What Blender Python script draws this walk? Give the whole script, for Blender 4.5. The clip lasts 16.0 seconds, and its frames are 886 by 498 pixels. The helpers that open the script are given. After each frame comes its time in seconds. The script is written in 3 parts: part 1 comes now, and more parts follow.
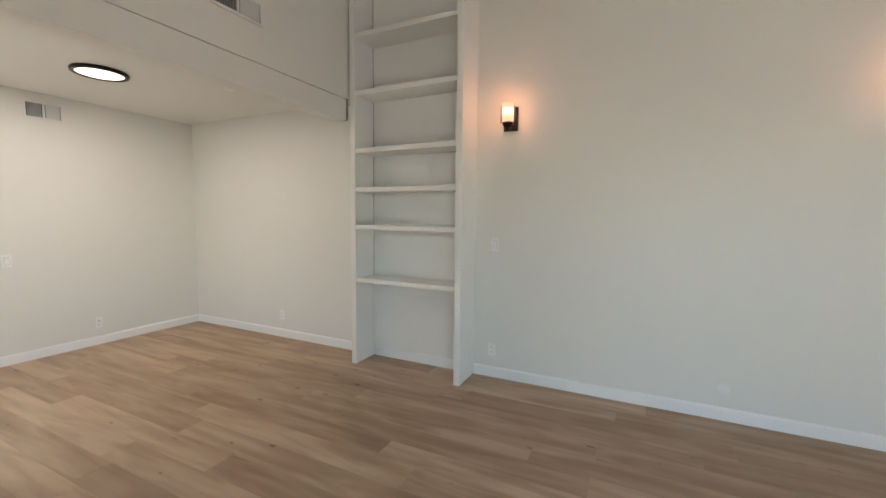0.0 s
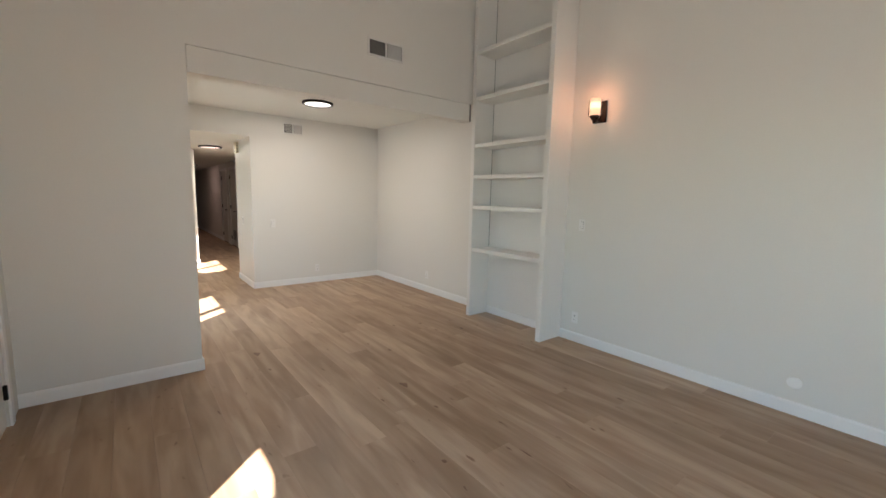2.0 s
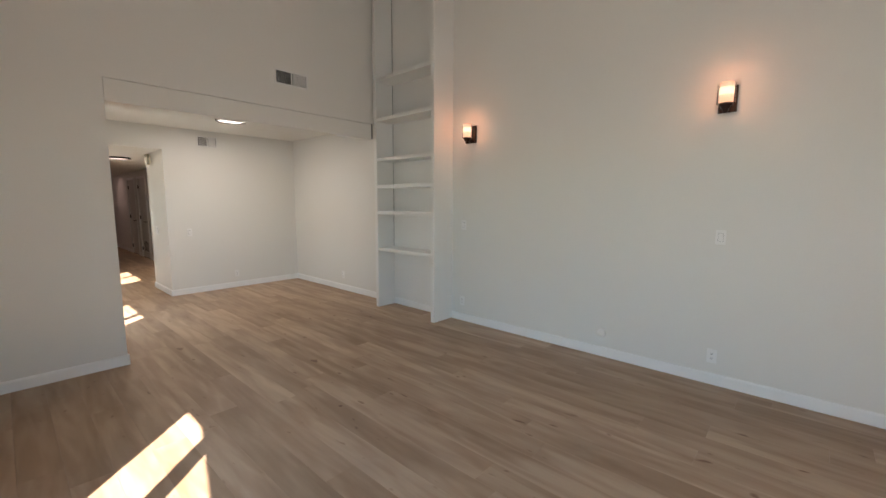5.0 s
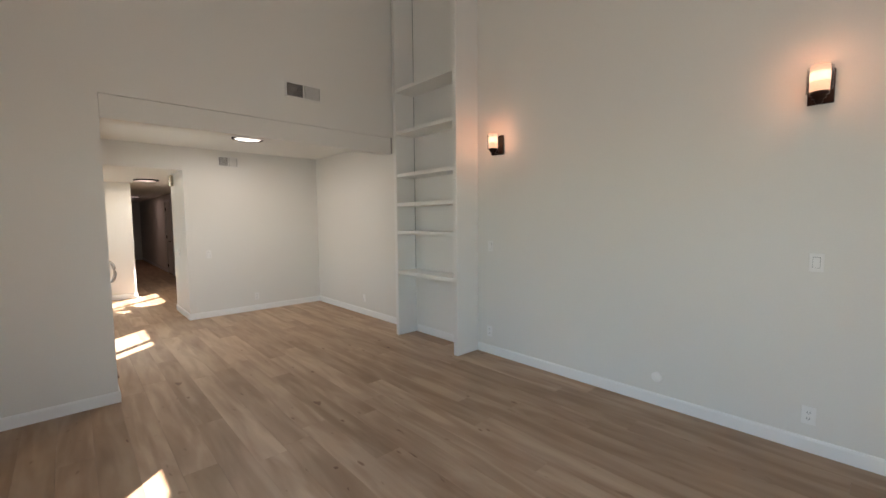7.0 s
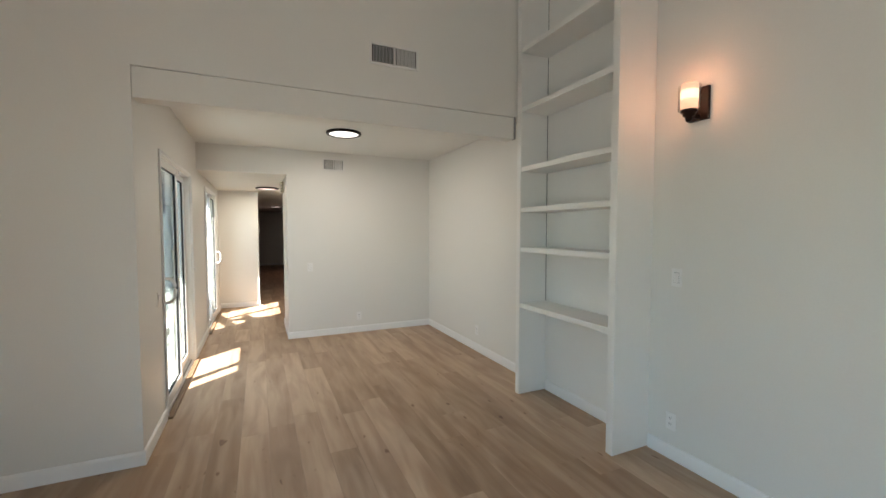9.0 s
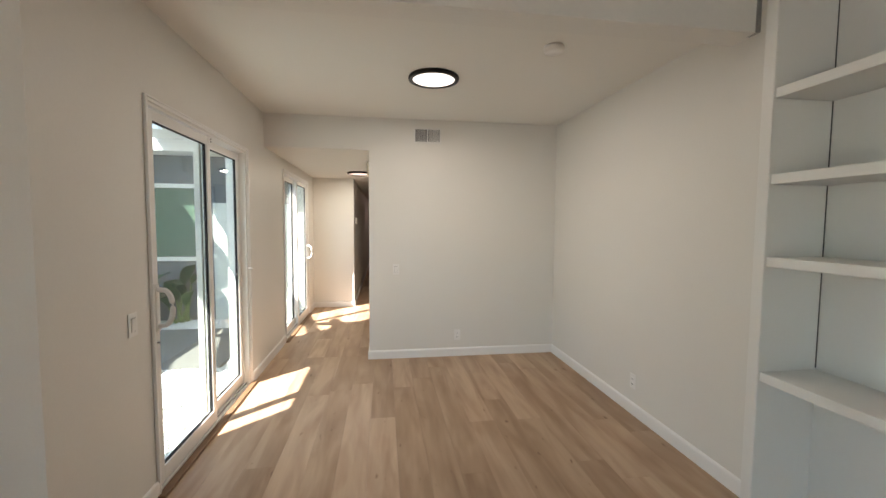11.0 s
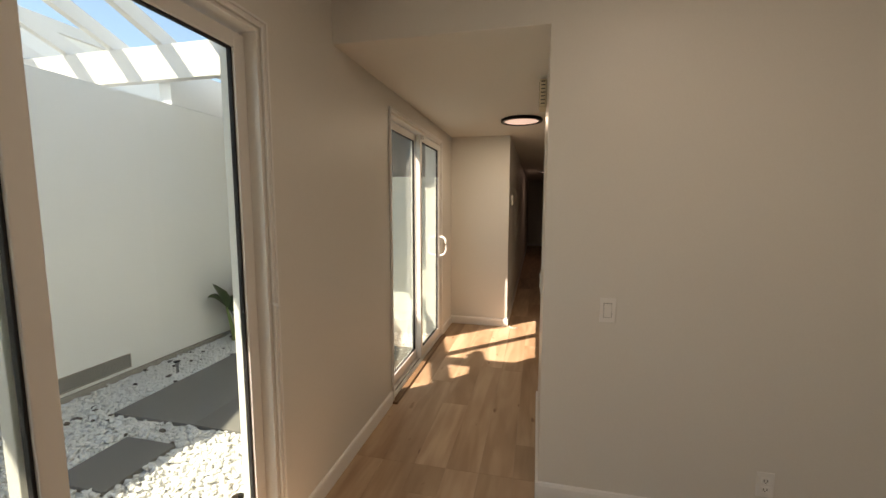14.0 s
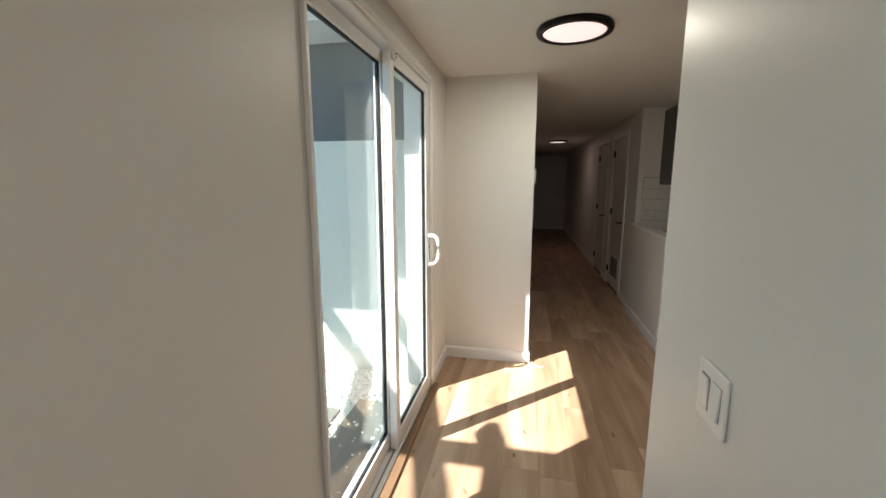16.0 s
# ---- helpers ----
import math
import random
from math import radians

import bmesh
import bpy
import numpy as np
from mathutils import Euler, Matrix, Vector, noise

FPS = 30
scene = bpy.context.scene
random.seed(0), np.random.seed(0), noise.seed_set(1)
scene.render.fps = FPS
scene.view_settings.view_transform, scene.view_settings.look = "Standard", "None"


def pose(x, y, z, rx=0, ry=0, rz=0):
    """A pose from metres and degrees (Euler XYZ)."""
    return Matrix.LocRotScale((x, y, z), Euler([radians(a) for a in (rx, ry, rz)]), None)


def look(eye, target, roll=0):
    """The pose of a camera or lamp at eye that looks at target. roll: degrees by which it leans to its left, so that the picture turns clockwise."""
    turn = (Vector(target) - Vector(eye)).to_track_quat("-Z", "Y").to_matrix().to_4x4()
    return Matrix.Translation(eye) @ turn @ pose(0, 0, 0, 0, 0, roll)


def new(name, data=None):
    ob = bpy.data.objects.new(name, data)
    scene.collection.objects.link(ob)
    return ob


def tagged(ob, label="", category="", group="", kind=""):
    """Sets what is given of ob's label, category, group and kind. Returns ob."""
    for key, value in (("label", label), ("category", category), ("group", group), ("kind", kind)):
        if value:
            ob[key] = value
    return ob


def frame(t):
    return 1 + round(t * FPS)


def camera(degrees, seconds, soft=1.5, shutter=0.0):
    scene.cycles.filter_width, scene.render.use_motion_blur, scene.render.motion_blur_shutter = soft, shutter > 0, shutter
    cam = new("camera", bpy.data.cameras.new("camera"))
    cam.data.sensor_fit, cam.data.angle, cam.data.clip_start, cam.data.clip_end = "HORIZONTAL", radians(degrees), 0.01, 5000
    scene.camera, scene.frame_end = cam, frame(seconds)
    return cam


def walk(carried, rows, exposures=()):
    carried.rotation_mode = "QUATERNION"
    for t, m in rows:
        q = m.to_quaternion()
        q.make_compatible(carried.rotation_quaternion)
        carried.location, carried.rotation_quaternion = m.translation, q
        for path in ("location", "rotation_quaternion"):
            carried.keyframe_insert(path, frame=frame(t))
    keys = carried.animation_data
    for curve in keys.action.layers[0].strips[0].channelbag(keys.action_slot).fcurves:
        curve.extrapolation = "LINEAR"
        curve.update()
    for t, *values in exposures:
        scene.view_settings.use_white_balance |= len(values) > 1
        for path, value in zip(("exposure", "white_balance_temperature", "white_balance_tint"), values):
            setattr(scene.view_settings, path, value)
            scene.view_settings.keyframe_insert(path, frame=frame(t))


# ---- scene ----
cam = camera(95.4, 16.0)
METRES, EYE, TILT, LEAN, TURN = 10.0, 1.445, 0.0, 0.0, 25.8
ROWS = [
    (0.0, 0.0, 0.0, 0.0, 0.05, -4.67, -0.56),
    (0.5, 0.0222, -0.0156, 0.0007, 12.64, -4.43, -1.08),
    (1.0, 0.0427, -0.0336, 0.0015, 20.24, -4.56, -1.28),
    (1.5, 0.069, -0.0513, 0.0023, 24.73, -5.54, -1.5),
    (2.0, 0.098, -0.066, -0.0003, 26.16, -7.31, -1.32),
    (2.5, 0.1184, -0.0833, 0.0018, 24.72, -8.55, -0.92),
    (3.0, 0.1346, -0.104, 0.0023, 21.95, -8.96, -0.64),
    (3.5, 0.1476, -0.1164, 0.0031, 19.28, -8.59, -0.44),
    (4.0, 0.1613, -0.1278, 0.0038, 16.99, -7.84, -0.17),
    (6.5, 0.1698, -0.1059, 0.0044, 18.08, -4.74, 0.8),
    (7.0, 0.1582, -0.0736, 0.0055, 21.38, -4.27, 0.54),
    (7.5, 0.1514, -0.0383, 0.0056, 25.71, -3.77, 0.28),
    (8.0, 0.1394, -0.0041, 0.0054, 30.56, -3.4, 0.1),
    (8.5, 0.1174, 0.0285, 0.0073, 35.32, -3.04, -0.1),
    (9.0, 0.0953, 0.0597, 0.0064, 39.69, -2.73, 0.01),
    (9.5, 0.074, 0.0907, 0.0049, 43.76, -2.69, 0.09),
    (10.0, 0.0459, 0.1194, 0.0059, 47.9, -2.95, 0.08),
    (12.5, -0.1256, 0.2345, 0.0011, 67.36, -4.99, -0.9),
    (13.0, -0.1679, 0.2469, 0.0023, 71.23, -5.5, -0.58),
    (13.5, -0.2101, 0.2554, 0.0021, 74.73, -5.89, -0.18),
    (14.0, -0.2478, 0.2605, 0.0021, 77.33, -6.3, -0.08),
    (14.5, -0.2862, 0.2664, 0.0037, 78.39, -6.73, -0.01),
    (15.0, -0.3247, 0.2751, 0.0014, 77.62, -7.1, 0.02),
    (15.5, -0.3679, 0.2864, 0.0012, 76.41, -8.14, 0.17),
    (16.0, -0.4088, 0.295, 0.0029, 75.62, -9.51, 0.0),
]
EXPOSURES = [(0.0, 2.45, 6700, 15), (4.0, 2.25, 6750, 17), (6.5, 2.2, 6750, 17), (10.0, 2.32, 6450, 10), (12.5, 1.52, 7900, 25), (13.5, 1.13, 8300, 23), (14.5, 1.13, 8500, 18), (15.2, 1.38, 8000, 14), (16.0, 1.62, 6400, 12)]
walk(cam, [(t, pose(0, 0, EYE, TILT, LEAN, TURN) @ pose(METRES * x, METRES * y, METRES * z, 90 + pitch, roll, yaw)) for t, x, y, z, yaw, pitch, roll in ROWS], EXPOSURES)

# ---- world, sun, added fill lamps at the openings ----
SUN_EL = radians(52)
SUN_FROM = Vector((0.685, -0.73, 0)).normalized() * math.cos(SUN_EL) + Vector((0, 0, math.sin(SUN_EL)))
world = bpy.data.worlds.new("sky")
scene.world = world
world.use_nodes = True
wn = world.node_tree.nodes
sky = wn.new("ShaderNodeTexSky")
sky.sky_type, sky.sun_disc = "NISHITA", False
sky.sun_elevation, sky.sun_rotation = SUN_EL, math.atan2(SUN_FROM.x, SUN_FROM.y)
sky.air_density, sky.dust_density, sky.ozone_density = 1.0, 0.2, 3.0
world.node_tree.links.new(sky.outputs[0], wn["Background"].inputs[0])
wn["Background"].inputs[1].default_value = 0.15

sun = new("sun", bpy.data.lights.new("sun", "SUN"))
sun.data.energy, sun.data.angle, sun.data.color = 5.0, radians(0.5), (1.0, 0.96, 0.90)
sun.matrix_world = look(SUN_FROM * 30, (0, 0, 0))


def area(name, eye, target, w, h, power, color):
    """Added area lamp that stands in for sky light at an opening."""
    ob = new(name, bpy.data.lights.new(name, "AREA"))
    ob.data.shape, ob.data.size, ob.data.size_y = "RECTANGLE", w, h
    ob.data.energy, ob.data.color = power, color
    ob.matrix_world = look(eye, target)
    return ob


def bulb(name, place, power, color, radius):
    ob = new(name, bpy.data.lights.new(name, "POINT"))
    ob.data.energy, ob.data.color, ob.data.shadow_soft_size = power, color, radius
    ob.location = place
    return ob


area("sky_fill_east", (4.35, 0.2, 1.5), (0, 0.9, 1.3), 1.2, 2.4, 3.2, (0.90, 0.93, 1.0))
area("sky_fill_south", (0.85, -0.775, 1.15), (0.85, 2, 1.0), 1.8, 1.9, 0.55, (0.84, 0.90, 1.0))

# ---- materials ----


def mat(name, color, rough=0.5, metal=0.0, bump=0.0, scale=30.0, vary=0.04, big=1.5, spec=0.5, stretch=(1, 1, 1), per_object=0.0, coat=0.0):
    """A surface with fine relief and two scales of slight variation."""
    m = bpy.data.materials.new(name)
    m.use_nodes = True
    n, l = m.node_tree.nodes, m.node_tree.links
    b = n["Principled BSDF"]
    b.inputs["Roughness"].default_value, b.inputs["Metallic"].default_value = rough, metal
    b.inputs["Specular IOR Level"].default_value = spec
    b.inputs["Coat Weight"].default_value = coat
    co = n.new("ShaderNodeTexCoord")
    mp = n.new("ShaderNodeMapping")
    mp.inputs["Scale"].default_value = stretch
    l.new(co.outputs["Object"], mp.inputs["Vector"])
    fine = n.new("ShaderNodeTexNoise")
    fine.inputs["Scale"].default_value, fine.inputs["Detail"].default_value = scale, 6
    wide = n.new("ShaderNodeTexNoise")
    wide.inputs["Scale"].default_value, wide.inputs["Detail"].default_value = big, 3
    l.new(mp.outputs[0], fine.inputs["Vector"])
    l.new(mp.outputs[0], wide.inputs["Vector"])
    add = n.new("ShaderNodeMath")
    add.operation = "ADD"
    l.new(fine.outputs["Fac"], add.inputs[0])
    l.new(wide.outputs["Fac"], add.inputs[1])
    rng = n.new("ShaderNodeMapRange")
    rng.inputs["From Min"].default_value, rng.inputs["From Max"].default_value = 0.6, 1.4
    rng.inputs["To Min"].default_value, rng.inputs["To Max"].default_value = 1 - vary, 1 + vary
    l.new(add.outputs[0], rng.inputs["Value"])
    hsv = n.new("ShaderNodeHueSaturation")
    hsv.inputs["Color"].default_value = (*color, 1)
    value = rng.outputs[0]
    if per_object:
        info = n.new("ShaderNodeObjectInfo")
        r2 = n.new("ShaderNodeMapRange")
        r2.inputs["To Min"].default_value, r2.inputs["To Max"].default_value = 1 - per_object, 1 + per_object
        l.new(info.outputs["Random"], r2.inputs["Value"])
        mul = n.new("ShaderNodeMath")
        mul.operation = "MULTIPLY"
        l.new(value, mul.inputs[0])
        l.new(r2.outputs[0], mul.inputs[1])
        value = mul.outputs[0]
    l.new(value, hsv.inputs["Value"])
    l.new(hsv.outputs[0], b.inputs["Base Color"])
    if bump:
        bp = n.new("ShaderNodeBump")
        bp.inputs["Strength"].default_value, bp.inputs["Distance"].default_value = bump, 0.004
        l.new(fine.outputs["Fac"], bp.inputs["Height"])
        l.new(bp.outputs[0], b.inputs["Normal"])
    return m


def glow(name, color, strength):
    m = bpy.data.materials.new(name)
    m.use_nodes = True
    b = m.node_tree.nodes["Principled BSDF"]
    b.inputs["Base Color"].default_value = (*color, 1)
    b.inputs["Emission Color"].default_value = (*color, 1)
    b.inputs["Emission Strength"].default_value = strength
    return m


def oak_plank():
    """Oak plank: long grain, darker cathedral streaks and a few knots, a tone of its own for each plank."""
    m = bpy.data.materials.new("oak_plank")
    m.use_nodes = True
    n, l = m.node_tree.nodes, m.node_tree.links
    b = n["Principled BSDF"]
    co, info = n.new("ShaderNodeTexCoord"), n.new("ShaderNodeObjectInfo")
    off = n.new("ShaderNodeVectorMath")
    off.operation = "MULTIPLY_ADD"
    off.inputs[1].default_value = (1, 1, 1)
    l.new(co.outputs["Object"], off.inputs[0])
    shift = n.new("ShaderNodeCombineXYZ")
    far = n.new("ShaderNodeMath")
    far.operation = "MULTIPLY"
    far.inputs[1].default_value = 61.0
    l.new(info.outputs["Random"], far.inputs[0])
    l.new(far.outputs[0], shift.inputs[0])
    l.new(far.outputs[0], shift.inputs[1])
    l.new(shift.outputs[0], off.inputs[2])

    def noise_at(stretch, scale, detail, distort=0.0):
        mp = n.new("ShaderNodeMapping")
        mp.inputs["Scale"].default_value = stretch
        l.new(off.outputs[0], mp.inputs["Vector"])
        t = n.new("ShaderNodeTexNoise")
        t.inputs["Scale"].default_value, t.inputs["Detail"].default_value, t.inputs["Distortion"].default_value = scale, detail, distort
        l.new(mp.outputs[0], t.inputs["Vector"])
        return t.outputs["Fac"]

    def ramp(fac, a, ca, z, cz):
        r = n.new("ShaderNodeValToRGB")
        r.color_ramp.elements[0].position, r.color_ramp.elements[0].color = a, (*ca, 1)
        r.color_ramp.elements[1].position, r.color_ramp.elements[1].color = z, (*cz, 1)
        l.new(fac, r.inputs[0])
        return r.outputs[0]

    def mix(kind, fac, a, c):
        x = n.new("ShaderNodeMix")
        x.data_type, x.blend_type = "RGBA", kind
        x.inputs[0].default_value = fac
        l.new(a, x.inputs[6])
        l.new(c, x.inputs[7])
        return x.outputs[2]

    fine = noise_at((0.8, 12, 1), 5, 5)
    cloud = noise_at((0.75, 4.0, 1), 1.5, 3, 0.8)
    heart = noise_at((0.45, 3.6, 1), 2.2, 1.5, 1.2)
    tone = ramp(info.outputs["Random"], 0.0, PLANK_DARK, 1.0, PLANK_LIGHT)
    col = mix("MULTIPLY", 0.12, tone, ramp(fine, 0.3, (0.62, 0.56, 0.52), 0.65, (1.06, 1.06, 1.06)))
    col = mix("MULTIPLY", 0.75, col, ramp(cloud, 0.30, (0.70, 0.62, 0.55), 0.62, (1.08, 1.08, 1.08)))
    col = mix("MULTIPLY", 0.55, col, ramp(heart, 0.38, (0.74, 0.66, 0.60), 0.60, (1.05, 1.05, 1.05)))
    knot = noise_at((3.2, 8.0, 1), 2.3, 1, 0.3)
    col = mix("MULTIPLY", 0.85, col, ramp(knot, 0.715, (1, 1, 1), 0.79, (0.45, 0.33, 0.26)))
    l.new(col, b.inputs["Base Color"])
    l.new(ramp(fine, 0.2, (0.40, 0.40, 0.40), 0.8, (0.52, 0.52, 0.52)), b.inputs["Roughness"])
    bp = n.new("ShaderNodeBump")
    bp.inputs["Strength"].default_value, bp.inputs["Distance"].default_value = 0.12, 0.002
    l.new(fine, bp.inputs["Height"])
    l.new(bp.outputs[0], b.inputs["Normal"])
    return m


PLANK_DARK, PLANK_LIGHT = (0.405, 0.282, 0.182), (0.545, 0.398, 0.275)
OAK = oak_plank()
PAINT = mat("wall_paint", (0.765, 0.748, 0.708), 0.45, bump=0.08, scale=90, vary=0.02, big=0.6, spec=0.45)
CEIL = mat("ceiling_paint", (0.80, 0.785, 0.745), 0.8, bump=0.10, scale=90, vary=0.015, big=0.8, spec=0.2)
TRIM = mat("white_trim", (0.87, 0.865, 0.85), 0.35, bump=0.02, scale=60, vary=0.012)
SHELFP = mat("shelf_paint", (0.81, 0.80, 0.77), 0.4, bump=0.04, scale=50, vary=0.012)
VINYL = mat("white_vinyl", (0.82, 0.81, 0.78), 0.3, bump=0.01, scale=40, vary=0.01)
PLASTIC = mat("white_plastic", (0.84, 0.83, 0.81), 0.3, vary=0.01)
IVORY = mat("ivory_plastic", (0.74, 0.66, 0.50), 0.45, vary=0.03)
BLACK = mat("black_metal", (0.015, 0.013, 0.012), 0.35, metal=0.6, vary=0.1, bump=0.03)
BRONZE = mat("dark_bronze", (0.025, 0.014, 0.011), 0.35, metal=0.5, vary=0.15, bump=0.03)
GASKET = mat("black_gasket", (0.012, 0.012, 0.013), 0.7, vary=0.1)
STEEL = mat("grey_metal", (0.32, 0.32, 0.32), 0.4, metal=0.7, vary=0.06)
VENTW = mat("vent_enamel", (0.76, 0.75, 0.73), 0.4, vary=0.02)
DUCT = mat("dark_duct", (0.05, 0.05, 0.05), 0.8, vary=0.1)
SLOT = mat("dark_slot", (0.04, 0.04, 0.04), 0.6, vary=0.05)
SILLW = mat("threshold_wood", (0.20, 0.12, 0.065), 0.5, bump=0.15, scale=20, vary=0.2, stretch=(2, 20, 20))
SUBFLOOR = mat("subfloor", (0.05, 0.035, 0.025), 0.8, vary=0.1)
STUCCO = mat("white_stucco", (0.86, 0.87, 0.88), 0.9, bump=0.5, scale=45, vary=0.03)
ROUGHSTUCCO = mat("rough_stucco", (0.70, 0.73, 0.69), 0.9, bump=0.9, scale=22, vary=0.05)
GREYWALL = mat("grey_siding_paint", (0.16, 0.17, 0.185), 0.8, bump=0.2, scale=40, vary=0.06)
BOARD = mat("painted_board", (0.76, 0.755, 0.75), 0.75, bump=0.6, scale=9, vary=0.05, stretch=(1, 1, 9))
CONCRETE = mat("grey_concrete", (0.17, 0.165, 0.155), 0.85, bump=0.25, scale=60, vary=0.12, big=3)
FOOTING = mat("footing_concrete", (0.36, 0.34, 0.31), 0.9, bump=0.3, scale=40, vary=0.15)
PEBBLE = mat("white_pebble", (0.72, 0.715, 0.70), 0.75, bump=0.2, scale=60, vary=0.08)
DIRT = mat("ground_soil", (0.30, 0.28, 0.25), 0.95, bump=0.4, scale=20, vary=0.2)
DARKSTONE = mat("dark_pebble", (0.09, 0.08, 0.07), 0.8, vary=0.2)
LEAF = mat("canna_leaf", (0.055, 0.13, 0.04), 0.45, bump=0.2, scale=25, vary=0.25, per_object=0.3)
STEM = mat("plant_stem", (0.16, 0.24, 0.07), 0.5, vary=0.15)
GREYCAB = mat("grey_cabinet", (0.10, 0.10, 0.098), 0.5, vary=0.04)
TILE = mat("white_tile", (0.76, 0.755, 0.73), 0.15, vary=0.02, per_object=0.03)
GROUT = mat("grout", (0.30, 0.29, 0.28), 0.9, vary=0.1)
COUNTER = mat("stone_counter", (0.42, 0.41, 0.40), 0.25, vary=0.15, scale=60)
DOORP = mat("door_paint", (0.72, 0.70, 0.67), 0.4, vary=0.015)
ROOFING = mat("roofing", (0.25, 0.24, 0.23), 0.9, bump=0.3, vary=0.1)
DISC = glow("lamp_diffuser", (1.0, 0.95, 0.88), 0.5)
DISC_PINK = glow("hall_lamp_diffuser", (1.0, 0.80, 0.74), 0.30)
FROST = glow("sconce_shade_glow", (1.0, 0.58, 0.38), 0.20)
FROST_HOT = glow("sconce_shade_core", (1.0, 0.74, 0.48), 0.36)


def glass(name, color, rough=0.0):
    m = bpy.data.materials.new(name)
    m.use_nodes = True
    n, l = m.node_tree.nodes, m.node_tree.links
    n.remove(n["Principled BSDF"])
    tr, gl, mx, fr = (n.new(k) for k in ("ShaderNodeBsdfTransparent", "ShaderNodeBsdfGlossy", "ShaderNodeMixShader", "ShaderNodeLayerWeight"))
    up = n.new("ShaderNodeMath")
    up.operation = "POWER"
    up.inputs[1].default_value = 5.0
    lift = n.new("ShaderNodeMapRange")
    lift.inputs["To Min"].default_value, lift.inputs["To Max"].default_value = 0.035, 0.9
    tr.inputs[0].default_value = (*color, 1)
    gl.inputs["Roughness"].default_value = rough
    fr.inputs[0].default_value = 0.5
    l.new(fr.outputs["Facing"], up.inputs[0])
    l.new(up.outputs[0], lift.inputs["Value"])
    l.new(lift.outputs[0], mx.inputs[0])
    l.new(tr.outputs[0], mx.inputs[1])
    l.new(gl.outputs[0], mx.inputs[2])
    l.new(mx.outputs[0], n["Material Output"].inputs[0])
    return m


GLASS = glass("door_glass", (0.90, 0.975, 0.945))
CLEAR = glass("clear_glass", (0.97, 0.97, 0.96))
GREENGLASS = mat("window_glass_dark", (0.10, 0.16, 0.12), 0.06, vary=0.05, spec=0.6)

# ---- mesh helpers ----


def box(bm, x0, x1, y0, y1, z0, z1, bevel=0.0):
    x0, x1, y0, y1, z0, z1 = min(x0, x1), max(x0, x1), min(y0, y1), max(y0, y1), min(z0, z1), max(z0, z1)
    m = Matrix.LocRotScale(((x0 + x1) / 2, (y0 + y1) / 2, (z0 + z1) / 2), None, (x1 - x0, y1 - y0, z1 - z0))
    made = bmesh.ops.create_cube(bm, size=1, matrix=m)["verts"]
    if bevel:
        edges = list({e for v in made for e in v.link_edges})
        bmesh.ops.bevel(bm, geom=edges, offset=bevel, segments=2, affect="EDGES", profile=0.5)
    return bm


def boxes(*rows, bevel=0.0):
    bm = bmesh.new()
    for r in rows:
        box(bm, *r, bevel=bevel)
    return bm


def lathe(profile, steps=40, axis="Z"):
    """A turned shape from (radius, height) pairs."""
    bm = bmesh.new()
    rings = []
    for r, z in profile:
        rings.append([bm.verts.new((r * math.cos(a), r * math.sin(a), z)) for a in (2 * math.pi * i / steps for i in range(steps))])
    for a, b in zip(rings, rings[1:]):
        for i in range(steps):
            bm.faces.new((a[i], a[(i + 1) % steps], b[(i + 1) % steps], b[i]))
    if profile[0][0] > 0.0005:
        bm.faces.new(list(reversed(rings[0])))
    if profile[-1][0] > 0.0005:
        bm.faces.new(rings[-1])
    for f in bm.faces:
        f.smooth = len(f.verts) == 4
    bmesh.ops.recalc_face_normals(bm, faces=bm.faces)
    return bm


def tube(points, radius, steps=10, flat=1.0):
    """A bent round bar along points."""
    bm = bmesh.new()
    pts = [Vector(p) for p in points]
    rings = []
    for i, p in enumerate(pts):
        way = (pts[min(i + 1, len(pts) - 1)] - pts[max(i - 1, 0)]).normalized()
        q = way.to_track_quat("Z", "Y").to_matrix()
        r = radius[i] if isinstance(radius, (list, tuple)) else radius
        rings.append([bm.verts.new(p + q @ Vector((r * math.cos(a), r * flat * math.sin(a), 0))) for a in (2 * math.pi * k / steps for k in range(steps))])
    for a, b in zip(rings, rings[1:]):
        for k in range(steps):
            f = bm.faces.new((a[k], a[(k + 1) % steps], b[(k + 1) % steps], b[k]))
            f.smooth = True
    bm.faces.new(list(reversed(rings[0])))
    bm.faces.new(rings[-1])
    bmesh.ops.recalc_face_normals(bm, faces=bm.faces)
    return bm


def mesh_of(name, bm, material):
    me = bpy.data.meshes.new(name)
    bm.to_mesh(me)
    bm.free()
    me.materials.append(material)
    return me


def part(name, bm, material, parent, label=""):
    ob = new(name, mesh_of(name, bm, material))
    ob.parent = parent
    if label:
        ob["label"] = label
    return ob


def thing(name, place, label, category, group="", kind=""):
    ob = new(name)
    ob.empty_display_size = 0.1
    ob.matrix_basis = place if isinstance(place, Matrix) else Matrix.Translation(place)
    return tagged(ob, label, category, group, kind)


def structure(name, bm, material, label, category):
    return tagged(new(name, mesh_of(name, bm, material)), label, category, kind="structure")


def wall(name, label, *rows, material=None, category="wall"):
    return structure(name, boxes(*rows), material or PAINT, label, category)


# ---- the plan ----
X_HEAD, X_BACK, X_STUB, X_END = -2.50, -5.30, -8.17, -18.0
Y_N, Y_S, Y_LIV, Y_JAMB = 3.40, 0.25, -0.80, 1.305
Z_ALC, Z_HALL, Z_BEAM, Z_CRACK = 2.60, 2.26, 2.33, 2.525
Z_TOP = 5.6
EAST = 4.5

